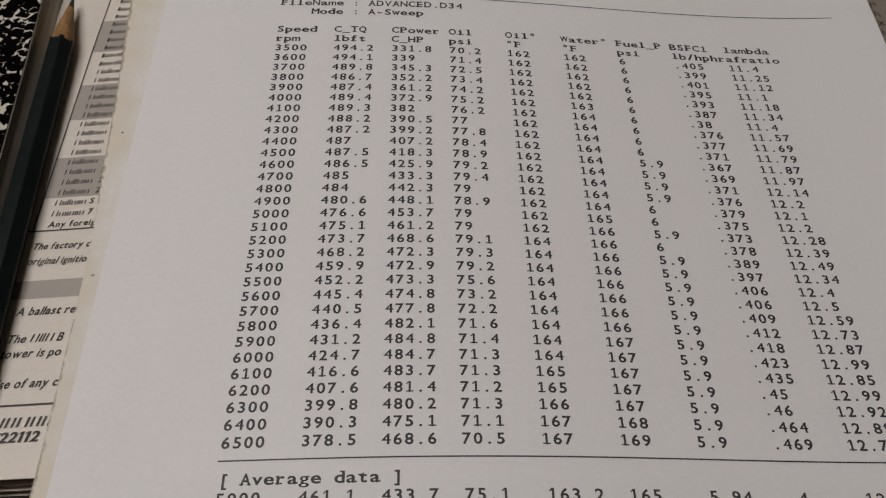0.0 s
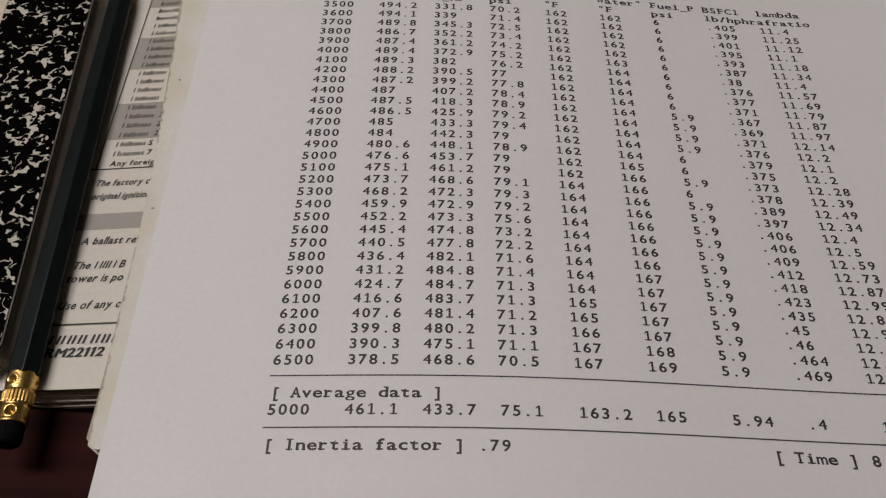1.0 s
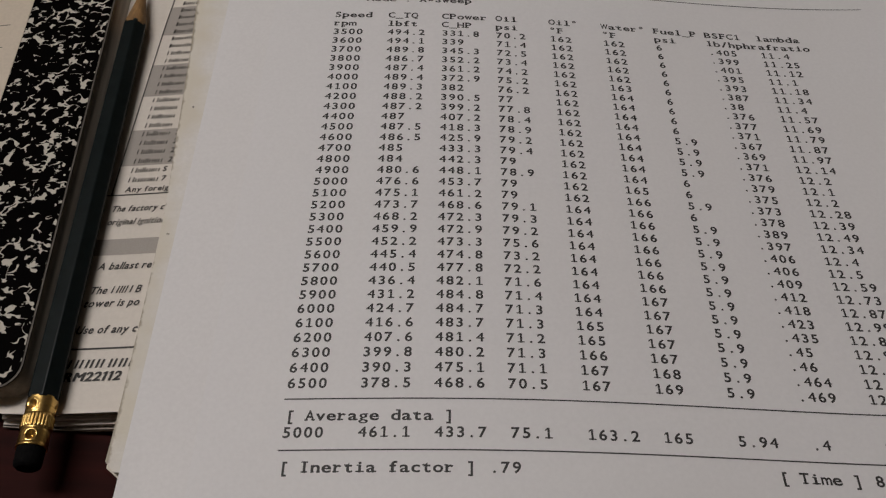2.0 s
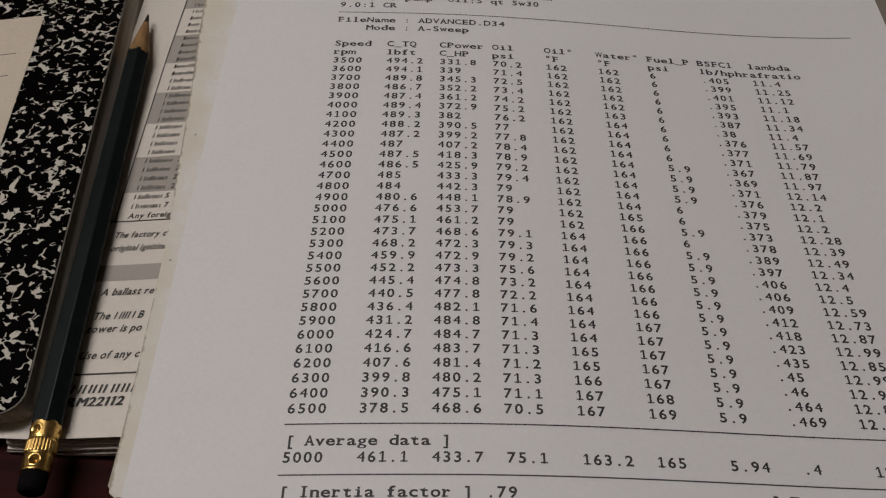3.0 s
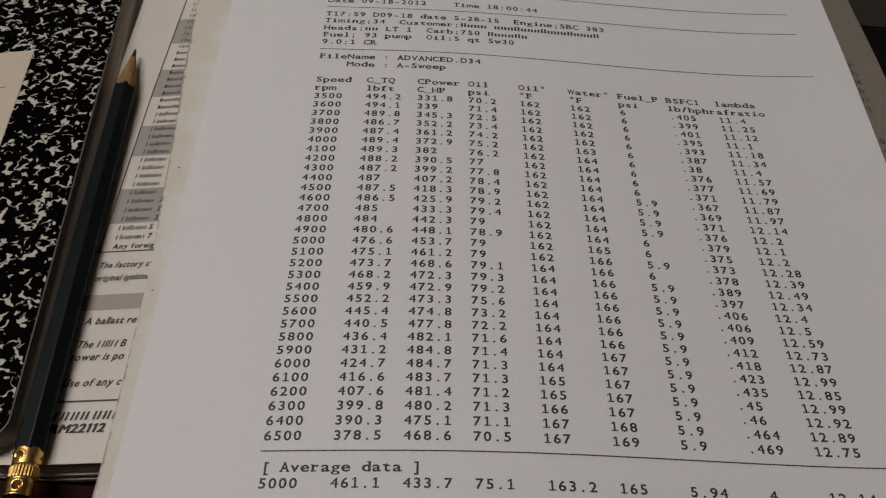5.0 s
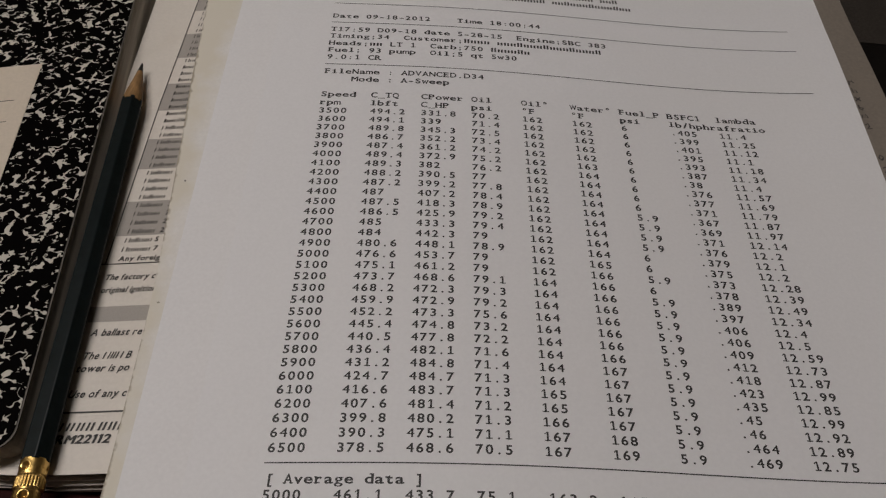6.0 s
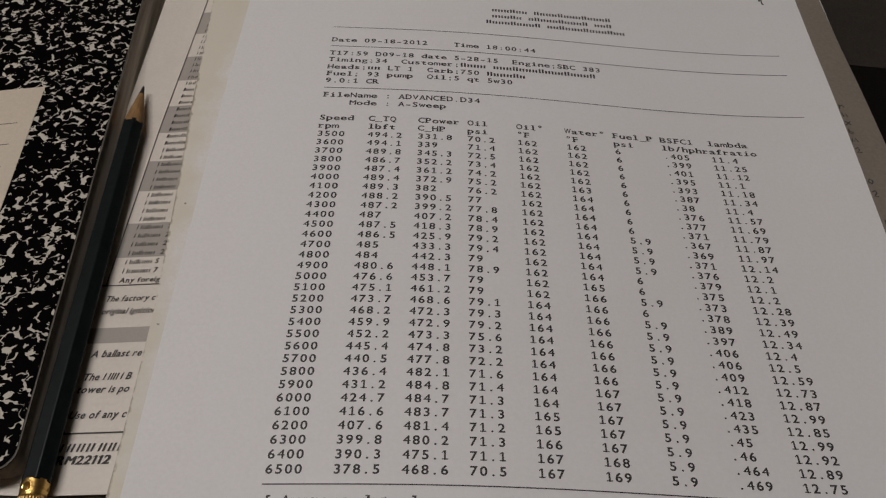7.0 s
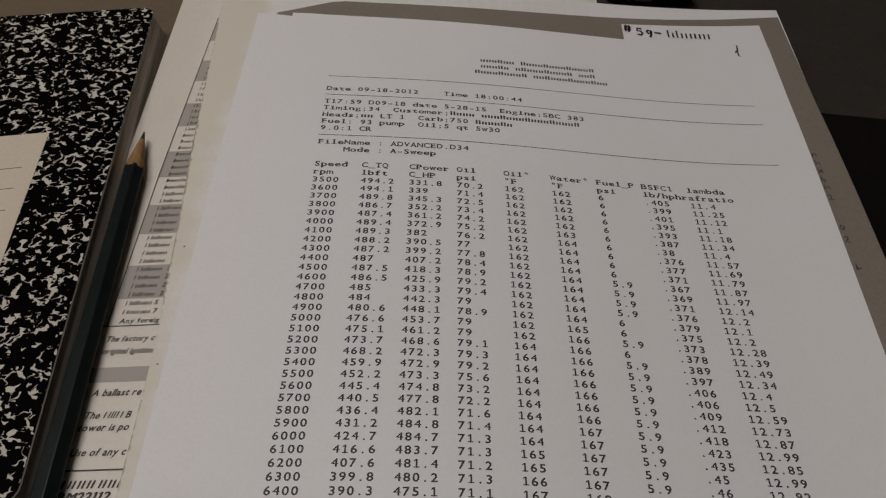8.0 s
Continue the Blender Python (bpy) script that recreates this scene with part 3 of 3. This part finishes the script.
def on_page(name, verts, faces, mat=INK):
    return part(name, mesh_of(name, verts, faces, mat), mat, page)


LIFT = 0.00005
HEAD = ((25.2, -17.45, "<Morgan> <International>"), (25.2, -16.4, "<10735> <S.Faulkner> <RD.>"), (24.2, -15.35, "<Faulkner,> <MD.20632-2109>"),
        (0, -11.08, "Date 09-18-2012    Time 18:00:44"), (0, -9, "T17:59 D09-18 date 5-28-15  Engine;SBC 383"), (0, -8, "Timing;34  Customer;<Karl> <Ellwein/Townsend>"),
        (0, -6.95, "Heads;<GM> LT 1  Carb;750 <Holley>"), (0, -5.97, "Fuel; 93 pump  Oil;5 qt 5w30"), (0, -4.97, "9.0:1 CR"), (0, -3, "FileName : ADVANCED.D34"), (0, -2, "    Mode : A-Sweep"),
        (0, 0, "Speed  C_TQ   CPower Oil    Oil\u00b0   Water\u00b0 Fuel_P BSFC1  lambda"), (0, 1, "rpm    lbft   C_HP   psi    \u00b0F     \u00b0F     psi    lb/hphrafratio"),
        (0.12, 34, "[ Average data ]"), (0.12, 35, "5000   461.1  433.7  75.1   163.2  165    5.94   .4     12.14"), (0.12, 37, "[ Inertia factor ] .79"), (45.2, 37, "[ Time ] 8."))
for col, line, text in HEAD:
    on_page("text_line", *typed(printed(text, col, line), sheet_z, LIFT))
TORQUE = "494.2 494.1 489.8 486.7 487.4 489.4 489.3 488.2 487.2 487 487.5 486.5 485 484 480.6 476.6 475.1 473.7 468.2 459.9 452.2 445.4 440.5 436.4 431.2 424.7 416.6 407.6 399.8 390.3 378.5"
POWER = "331.8 339 345.3 352.2 361.2 372.9 382 390.5 399.2 407.2 418.3 425.9 433.3 442.3 448.1 453.7 461.2 468.6 472.3 472.9 473.3 474.8 477.8 482.1 484.8 484.7 483.7 481.4 480.2 475.1 468.6"
OIL = "70.2 71.4 72.5 73.4 74.2 75.2 76.2 77 77.8 78.4 78.9 79.2 79.4 79 78.9 79 79 79.1 79.3 79.2 75.6 73.2 72.2 71.6 71.4 71.3 71.3 71.2 71.3 71.1 70.5"
OIL_HEAT = "162 " * 17 + "164 " * 9 + "165 165 166 167 167"
WATER = "162 " * 5 + "163 " + "164 " * 9 + "165 " + "166 " * 8 + "167 " * 5 + "168 169"
FUEL = "6 " * 10 + "5.9 " * 4 + "6 6 5.9 6 " + "5.9 " * 13
USE = ".405 .399 .401 .395 .393 .387 .38 .376 .377 .371 .367 .369 .371 .376 .379 .375 .373 .378 .389 .397 .406 .406 .409 .412 .418 .423 .435 .45 .46 .464 .469"
LAMBDA = "11.4 11.25 11.12 11.1 11.18 11.34 11.4 11.57 11.69 11.79 11.87 11.97 12.14 12.2 12.1 12.2 12.28 12.39 12.49 12.34 12.4 12.5 12.59 12.73 12.87 12.99 12.85 12.99 12.92 12.89 12.75"
columns = [s.split() for s in (TORQUE, POWER, OIL, OIL_HEAT, WATER, FUEL, USE, LAMBDA)]
for k in range(31):
    cells = printed(str(3500 + 100 * k), 0, 2 + k)
    for c, values in enumerate(columns):
        cells += printed(values[k], 7 * (c + 1), 2 + k)
    on_page("text_line", *typed(cells, sheet_z, LIFT))
for line in (-13.15, -10.05, -3.94, 33.0, 36.05):
    vs, fs = strip(0.0, 72.0 * PITCH, -line * LINE - 0.00017, -line * LINE + 0.00017, 90)
    vs = [(lie(x, y), y) for x, y in vs]
    on_page("printed_rule", [(x, y, sheet_z(x, y) + LIFT) for x, y in vs], fs)


def stroke(points, width, lift=0.00006):
    """A pen stroke through the points, as a flat ribbon on the page."""
    verts, faces = [], []
    for i, (x, y) in enumerate(points):
        ax, ay = points[max(0, i - 1)]
        bx, by = points[min(len(points) - 1, i + 1)]
        d = math.hypot(bx - ax, by - ay) or 1
        nx, ny = -(by - ay) / d * width / 2, (bx - ax) / d * width / 2
        verts += [(x + nx, y + ny), (x - nx, y - ny)]
    faces = [(2 * i, 2 * i + 1, 2 * i + 3, 2 * i + 2) for i in range(len(points) - 1)]
    return [(x, y, sheet_z(x, y) + lift) for x, y in verts], faces


# handwriting: number sign, 59, dash, a blotted name, and a small one
hx, hy, hw, hh = 0.1336, 0.1085, 0.0043, 0.0060
HAND = [[(0.15, 0.15), (0.20, 0.6), (0.3, 1.1)], [(0.5, 0.15), (0.55, 0.6), (0.65, 1.1)], [(0.0, 0.45), (0.4, 0.48), (0.8, 0.52)], [(0.05, 0.78), (0.4, 0.81), (0.85, 0.85)],
        [(2.0, 0.95), (1.5, 0.9), (1.45, 0.5), (1.8, 0.58), (2.0, 0.3), (1.8, 0.02), (1.4, 0.05)],
        [(3.0, 0.85), (2.7, 0.9), (2.5, 0.65), (2.65, 0.42), (2.95, 0.55), (3.02, 0.85), (2.95, 0.3), (2.75, -0.1)],
        [(3.35, 0.72), (4.1, 0.75)]]
for line in HAND:
    part("pen_stroke", mesh_of("pen_stroke", *stroke([(hx + a * hw, hy - 0.0008 * a + b * hh) for a, b in line], 0.0010), PEN_INK), PEN_INK, slip)
for k in range(5):
    for off in (0.0, 0.0022):
        foot = (0.1545 + 0.0043 * k + off, 0.1068 + 0.0001 * k)
        part("pen_stroke", mesh_of("pen_stroke", *stroke([foot, (foot[0] + 0.0002, foot[1] + (0.0062 if k < 2 and off == 0 else 0.0042))], 0.0008), PEN_INK), PEN_INK, slip)
for one in ([(0.1858, 0.1030), (0.1854, 0.1000), (0.1849, 0.0965), (0.1848, 0.0942), (0.1855, 0.0936)], [(0.1838, 0.0962), (0.1843, 0.0978), (0.1851, 0.0985)]):
    part("pen_stroke", mesh_of("pen_stroke", *stroke(one, 0.0007), PEN_INK), PEN_INK, page)
SIGNS = ([(0, 0), (0.2, 0.9), (0.3, 0.5), (0.6, 0.9), (0.8, 0.3)], [(0.1, 1), (0.2, 0.1), (0.6, 0.7), (0.8, 0)], [(0, 0.1), (0.9, 0.8), (0.5, 0.5), (0.1, 0.9), (0.8, 0.1)],
         [(0.2, 1), (0.1, 0.3), (0.5, 0), (0.7, 0.4), (0.3, 0.5)], [(0, 0.2), (0.2, 0.9), (0.4, 0.3), (0.7, 0.9), (0.9, 0.2)], [(0, 0.7), (0.5, 1), (0.6, 0.5), (0.1, 0), (0.9, 0.1)],
         [(0.5, 0), (0.1, 0.4), (0.4, 0.9), (0.8, 0.5), (0.5, 0)], [(0.1, 0.8), (0.6, 1), (0.7, 0.6), (0.2, 0.1), (0.8, 0)], [(0.4, 1), (0.3, 0.1), (0.3, 0.4), (1, 0.4)])
for sign, y in zip(SIGNS, (0.0240, 0.0191, 0.0142, 0.0093, 0.0044, -0.0010, -0.0172, -0.0235, -0.0375)):
    pts = [(0.1972 + 0.0380 * y + 0.0023 * a, y + 0.0030 * b - 0.0015) for a, b in sign]
    part("pencil_scribble", mesh_of("pencil_scribble", *stroke(pts, 0.00048, -0.0007), PENCIL_MARK), PENCIL_MARK, grey)

# small marks on the yellowed edge
part("ink_speck", mesh_of("ink_speck", *stroke([(-0.0398, -0.0417), (-0.0392, -0.0418)], 0.0005, -0.0009), MAG_INK), MAG_INK, booklet)

part("ink_speck", mesh_of("ink_speck", *stroke([(-0.0383 + 0.0004 * i, -0.0893 + 0.0001 * (i % 2)) for i in range(3)], 0.0006, -0.0009), FAINT_MARK), FAINT_MARK, booklet)

# ---- the marbled notebook ----
notebook = thing("composition_notebook", "black and white marbled notebook with a cream label", "notebook", (-0.0758, 0.0, 0, 0, 0, 4.5))
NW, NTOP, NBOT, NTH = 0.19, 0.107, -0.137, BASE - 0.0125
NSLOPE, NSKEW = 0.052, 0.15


def board(x1, y0, y1, top, thick, r=0.006, steps=6):
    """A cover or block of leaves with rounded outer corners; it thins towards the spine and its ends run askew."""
    ring = [(-NW, y0)]
    ring += [(x1 - r + r * math.sin(a), y0 + r - r * math.cos(a)) for a in (math.pi / 2 * i / steps for i in range(steps + 1))]
    ring += [(x1 - r + r * math.cos(a), y1 - r + r * math.sin(a)) for a in (math.pi / 2 * i / steps for i in range(steps + 1))]
    ring += [(-NW, y1)]
    bm = bmesh.new()

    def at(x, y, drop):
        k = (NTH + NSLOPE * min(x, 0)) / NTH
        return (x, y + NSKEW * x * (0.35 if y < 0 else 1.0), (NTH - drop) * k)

    hi, lo = [bm.verts.new(at(x, y, top)) for x, y in ring], [bm.verts.new(at(x, y, top + thick)) for x, y in ring]
    bm.faces.new(hi)
    bm.faces.new(lo[::-1])
    for i in range(len(ring)):
        j = (i + 1) % len(ring)
        bm.faces.new((lo[i], lo[j], hi[j], hi[i]))
    return bm


def plate(ring, z0, z1):
    bm = bmesh.new()
    lo, hi = [bm.verts.new((x, y, z0)) for x, y in ring], [bm.verts.new((x, y, z1)) for x, y in ring]
    bm.faces.new(hi)
    bm.faces.new(lo[::-1])
    for i in range(len(ring)):
        j = (i + 1) % len(ring)
        bm.faces.new((lo[i], lo[j], hi[j], hi[i]))
    return bm


def rounded_plate(x0, x1, y0, y1, z0, z1, r, steps=6):
    """A flat board with rounded right-hand corners."""
    ring = [(x0, y0)]
    ring += [(x1 - r + r * math.sin(a), y0 + r - r * math.cos(a)) for a in (math.pi / 2 * i / steps for i in range(steps + 1))]
    ring += [(x1 - r + r * math.cos(a), y1 - r + r * math.sin(a)) for a in (math.pi / 2 * i / steps for i in range(steps + 1))]
    ring += [(x0, y1)]
    return plate(ring, z0, z1)


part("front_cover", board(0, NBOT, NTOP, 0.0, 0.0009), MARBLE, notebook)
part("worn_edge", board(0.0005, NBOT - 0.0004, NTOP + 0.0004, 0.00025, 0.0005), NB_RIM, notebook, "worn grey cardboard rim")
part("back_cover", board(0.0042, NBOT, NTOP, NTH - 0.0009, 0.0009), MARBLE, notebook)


def fanned_leaves():
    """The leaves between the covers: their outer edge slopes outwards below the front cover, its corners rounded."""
    bm = bmesh.new()
    rings = []
    for k in range(9):
        f = k / 8
        x1, r = -0.0006 + 0.0054 * f ** 0.8, 0.006
        ring = [(-NW, NBOT + 0.001)]
        ring += [(x1 - r + r * math.sin(a), NBOT + 0.001 + r - r * math.cos(a)) for a in (math.pi / 2 * i / 6 for i in range(7))]
        ring += [(x1 - r + r * math.cos(a), NTOP - 0.001 - r + r * math.sin(a)) for a in (math.pi / 2 * i / 6 for i in range(7))]
        ring += [(-NW, NTOP - 0.001)]
        q = (NTH - 0.0009) * (1 - f) + 0.0009 * f
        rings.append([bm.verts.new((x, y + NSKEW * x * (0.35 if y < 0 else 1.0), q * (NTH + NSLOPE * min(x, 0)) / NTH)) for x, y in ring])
    bm.faces.new(rings[0])
    bm.faces.new(rings[-1][::-1])
    for a, b in zip(rings, rings[1:]):
        for i in range(len(a)):
            j = (i + 1) % len(a)
            bm.faces.new((b[i], b[j], a[j], a[i]))
    return bm


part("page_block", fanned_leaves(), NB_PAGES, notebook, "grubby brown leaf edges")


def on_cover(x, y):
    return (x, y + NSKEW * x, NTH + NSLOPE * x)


def cover_patch(x0, x1, y0, y1, lift, thick):
    bm = bmesh.new()
    v = [bm.verts.new(Vector(on_cover(x, y)) + Vector((0, 0, lift + dz))) for dz in (0, thick) for x, y in ((x0, y0), (x1, y0), (x1, y1), (x0, y1))]
    for f in ((0, 3, 2, 1), (4, 5, 6, 7), (0, 1, 5, 4), (1, 2, 6, 5), (2, 3, 7, 6), (3, 0, 4, 7)):
        bm.faces.new([v[k] for k in f])
    return bm


label = part("label", cover_patch(-0.155, -0.0262, -0.070, 0.0215, 0.0001, 0.00015), NB_LABEL, notebook, "cream paper label with ruled lines")
for y in (0.0019, -0.0092, -0.0205, -0.0320, -0.0435):
    part("label_line", cover_patch(-0.15, -0.0313, y, y + 0.0003, 0.00026, 0.00005), NB_TAPE, label)

# ---- the pencil ----
PTIP, PEND = Vector((-0.0698, 0.0245, BASE - 0.0168)), Vector((-0.0577, -0.1560, BASE - 0.0160))
PLEN = (PTIP - PEND).length
pencil = thing("pencil", "dark green hexagonal pencil with a sharpened point and brass ferrule", "pencil")
pencil.matrix_world = Matrix.Translation(PEND) @ (PTIP - PEND).to_track_quat("Y", "Z").to_matrix().to_4x4()


def lathe(profile, sides, turn=0.0):
    """Rings along y from (distance, radius) pairs, capped at both ends."""
    bm = bmesh.new()
    rings = []
    for d, r in profile:
        rings.append([bm.verts.new((r * math.cos(turn + 2 * math.pi * i / sides), d, r * math.sin(turn + 2 * math.pi * i / sides))) for i in range(sides)])
    for a, b in zip(rings, rings[1:]):
        for i in range(sides):
            bm.faces.new((a[i], b[i], b[(i + 1) % sides], a[(i + 1) % sides]))
    bm.faces.new(rings[0])
    bm.faces.new(rings[-1][::-1])
    return bm


def hex_barrel(d0, d1, r):
    """Six-sided barrel whose edges are rounded a little."""
    bm = bmesh.new()
    rings = []
    for d in (d0, d0 + 0.0004, d1 - 0.0004, d1):
        ring, k, round_off = [], r * (0.985 if d in (d0, d1) else 1.0), 0.0007
        for i in range(6):
            corner = math.pi / 3 * i + 0.26
            reach = k - round_off / math.cos(math.pi / 6)
            for q in range(7):
                a = corner + math.pi / 6 * (q - 3) / 3
                ring.append(bm.verts.new((reach * math.cos(corner) + round_off * math.cos(a), d, reach * math.sin(corner) + round_off * math.sin(a))))
        rings.append(ring)
    for a, b in zip(rings, rings[1:]):
        for i in range(42):
            bm.faces.new((a[i], b[i], b[(i + 1) % 42], a[(i + 1) % 42])).smooth = i % 7 != 6
    bm.faces.new(rings[0])
    bm.faces.new(rings[-1][::-1])
    return bm


part("barrel", hex_barrel(0.0172, PLEN - 0.0225, 0.0040), PENCIL_PAINT, pencil)
part("sharpened_wood", lathe([(PLEN - 0.0235, 0.0037), (PLEN - 0.0205, 0.0034), (PLEN - 0.0055, 0.0011)], 24), PENCIL_WOOD, pencil, "bare cedar cone")
part("lead", lathe([(PLEN - 0.0057, 0.00112), (PLEN - 0.0008, 0.0004), (PLEN, 0.0001)], 16), GRAPHITE, pencil, "dark graphite point")


def ferrule_mesh():
    """A thin brass tube with two crimped rings of flutes and a row of punched dimples."""
    bm = bmesh.new()
    sides, rings = 112, []
    steps = [0.0048 + 0.0002 * k for k in range(65)]
    for d in steps:
        ring = []
        for i in range(sides):
            a = 2 * math.pi * i / sides
            r = 0.00345 + 0.00012 * (d > 0.0150) + 0.00010 * (d < 0.0056)
            if 0.0096 < d < 0.0130:
                r += (0.00022 * math.cos(28 * a) + 0.00012) * min(1.0, 3 * math.sin(math.pi * (d - 0.0096) / 0.0034))
            if abs(d - 0.0093) < 0.0003 or abs(d - 0.0133) < 0.0003:
                r -= 0.00012
            for dc, turn in ((0.0073, 1.50), (0.0152, 1.95)):
                for ac in (turn, turn + 2.09, turn + 4.19):
                    q = math.hypot((d - dc) / 0.0009, ((a - ac + math.pi) % (2 * math.pi) - math.pi) / 0.28)
                    r += 0.00022 * math.exp(-((q - 1.35) / 0.35) ** 2) - 0.0012 * math.exp(-q * q)
            ring.append(bm.verts.new((r * math.cos(a), d, r * math.sin(a))))
        rings.append(ring)
    for a, b in zip(rings, rings[1:]):
        for i in range(sides):
            f = bm.faces.new((a[i], b[i], b[(i + 1) % sides], a[(i + 1) % sides]))
            f.smooth = True
    bm.faces.new(rings[0])
    bm.faces.new(rings[-1][::-1])
    return bm


part("ferrule", ferrule_mesh(), BRASS, pencil, "shiny crimped brass ferrule")
part("eraser", lathe([(0.0, 0.0024), (0.0005, 0.0030), (0.0014, 0.0032), (0.0060, 0.0032)], 24), RUBBER, pencil, "worn black rubber eraser")

# ---- dark things beyond the stack ----
# two flat sheets stand in for a brown and a black area, not identified
blotter = thing("brown_surface", "flat dark brown surface of unknown kind on the desk", "blotter")
part("surface_sheet", rounded_plate(0.128, 0.62, 0.0935, 0.42, 0.0, 0.002, 0.006), DARK_PLASTIC, blotter)
mat_pad = thing("black_surface", "flat black surface of unknown kind on the desk", "desk pad")
part("pad", rounded_plate(0.128, 0.66, -0.30, 0.093, 0.0, 0.002, 0.01), BLACK_VINYL, mat_pad)

# a pale pen with a black cap, lying past the top of the papers
marker = thing("marker_pen", "pale grey pen with dark rings and a black cap", "pen", (0.1385, 0.1785, 0.002 + 0.0056, 0, 0, -84))
body = part("pen_body", lathe([(0.0, 0.0040), (0.001, 0.0050), (0.024, 0.0052), (0.0262, 0.0050)], 24), WHITE_PLASTIC, marker)
for d in (0.0035, 0.0085, 0.0135):
    part("ring", lathe([(d, 0.0050), (d + 0.0002, 0.0053), (d + 0.0020, 0.0053), (d + 0.0022, 0.0050)], 24), BLACK_VINYL, body, "dark printed ring")
part("cap", lathe([(0.0255, 0.0054), (0.026, 0.0056), (0.046, 0.0054), (0.048, 0.0044), (0.0485, 0.0020)], 24), BLACK_VINYL, marker, "black pen cap")
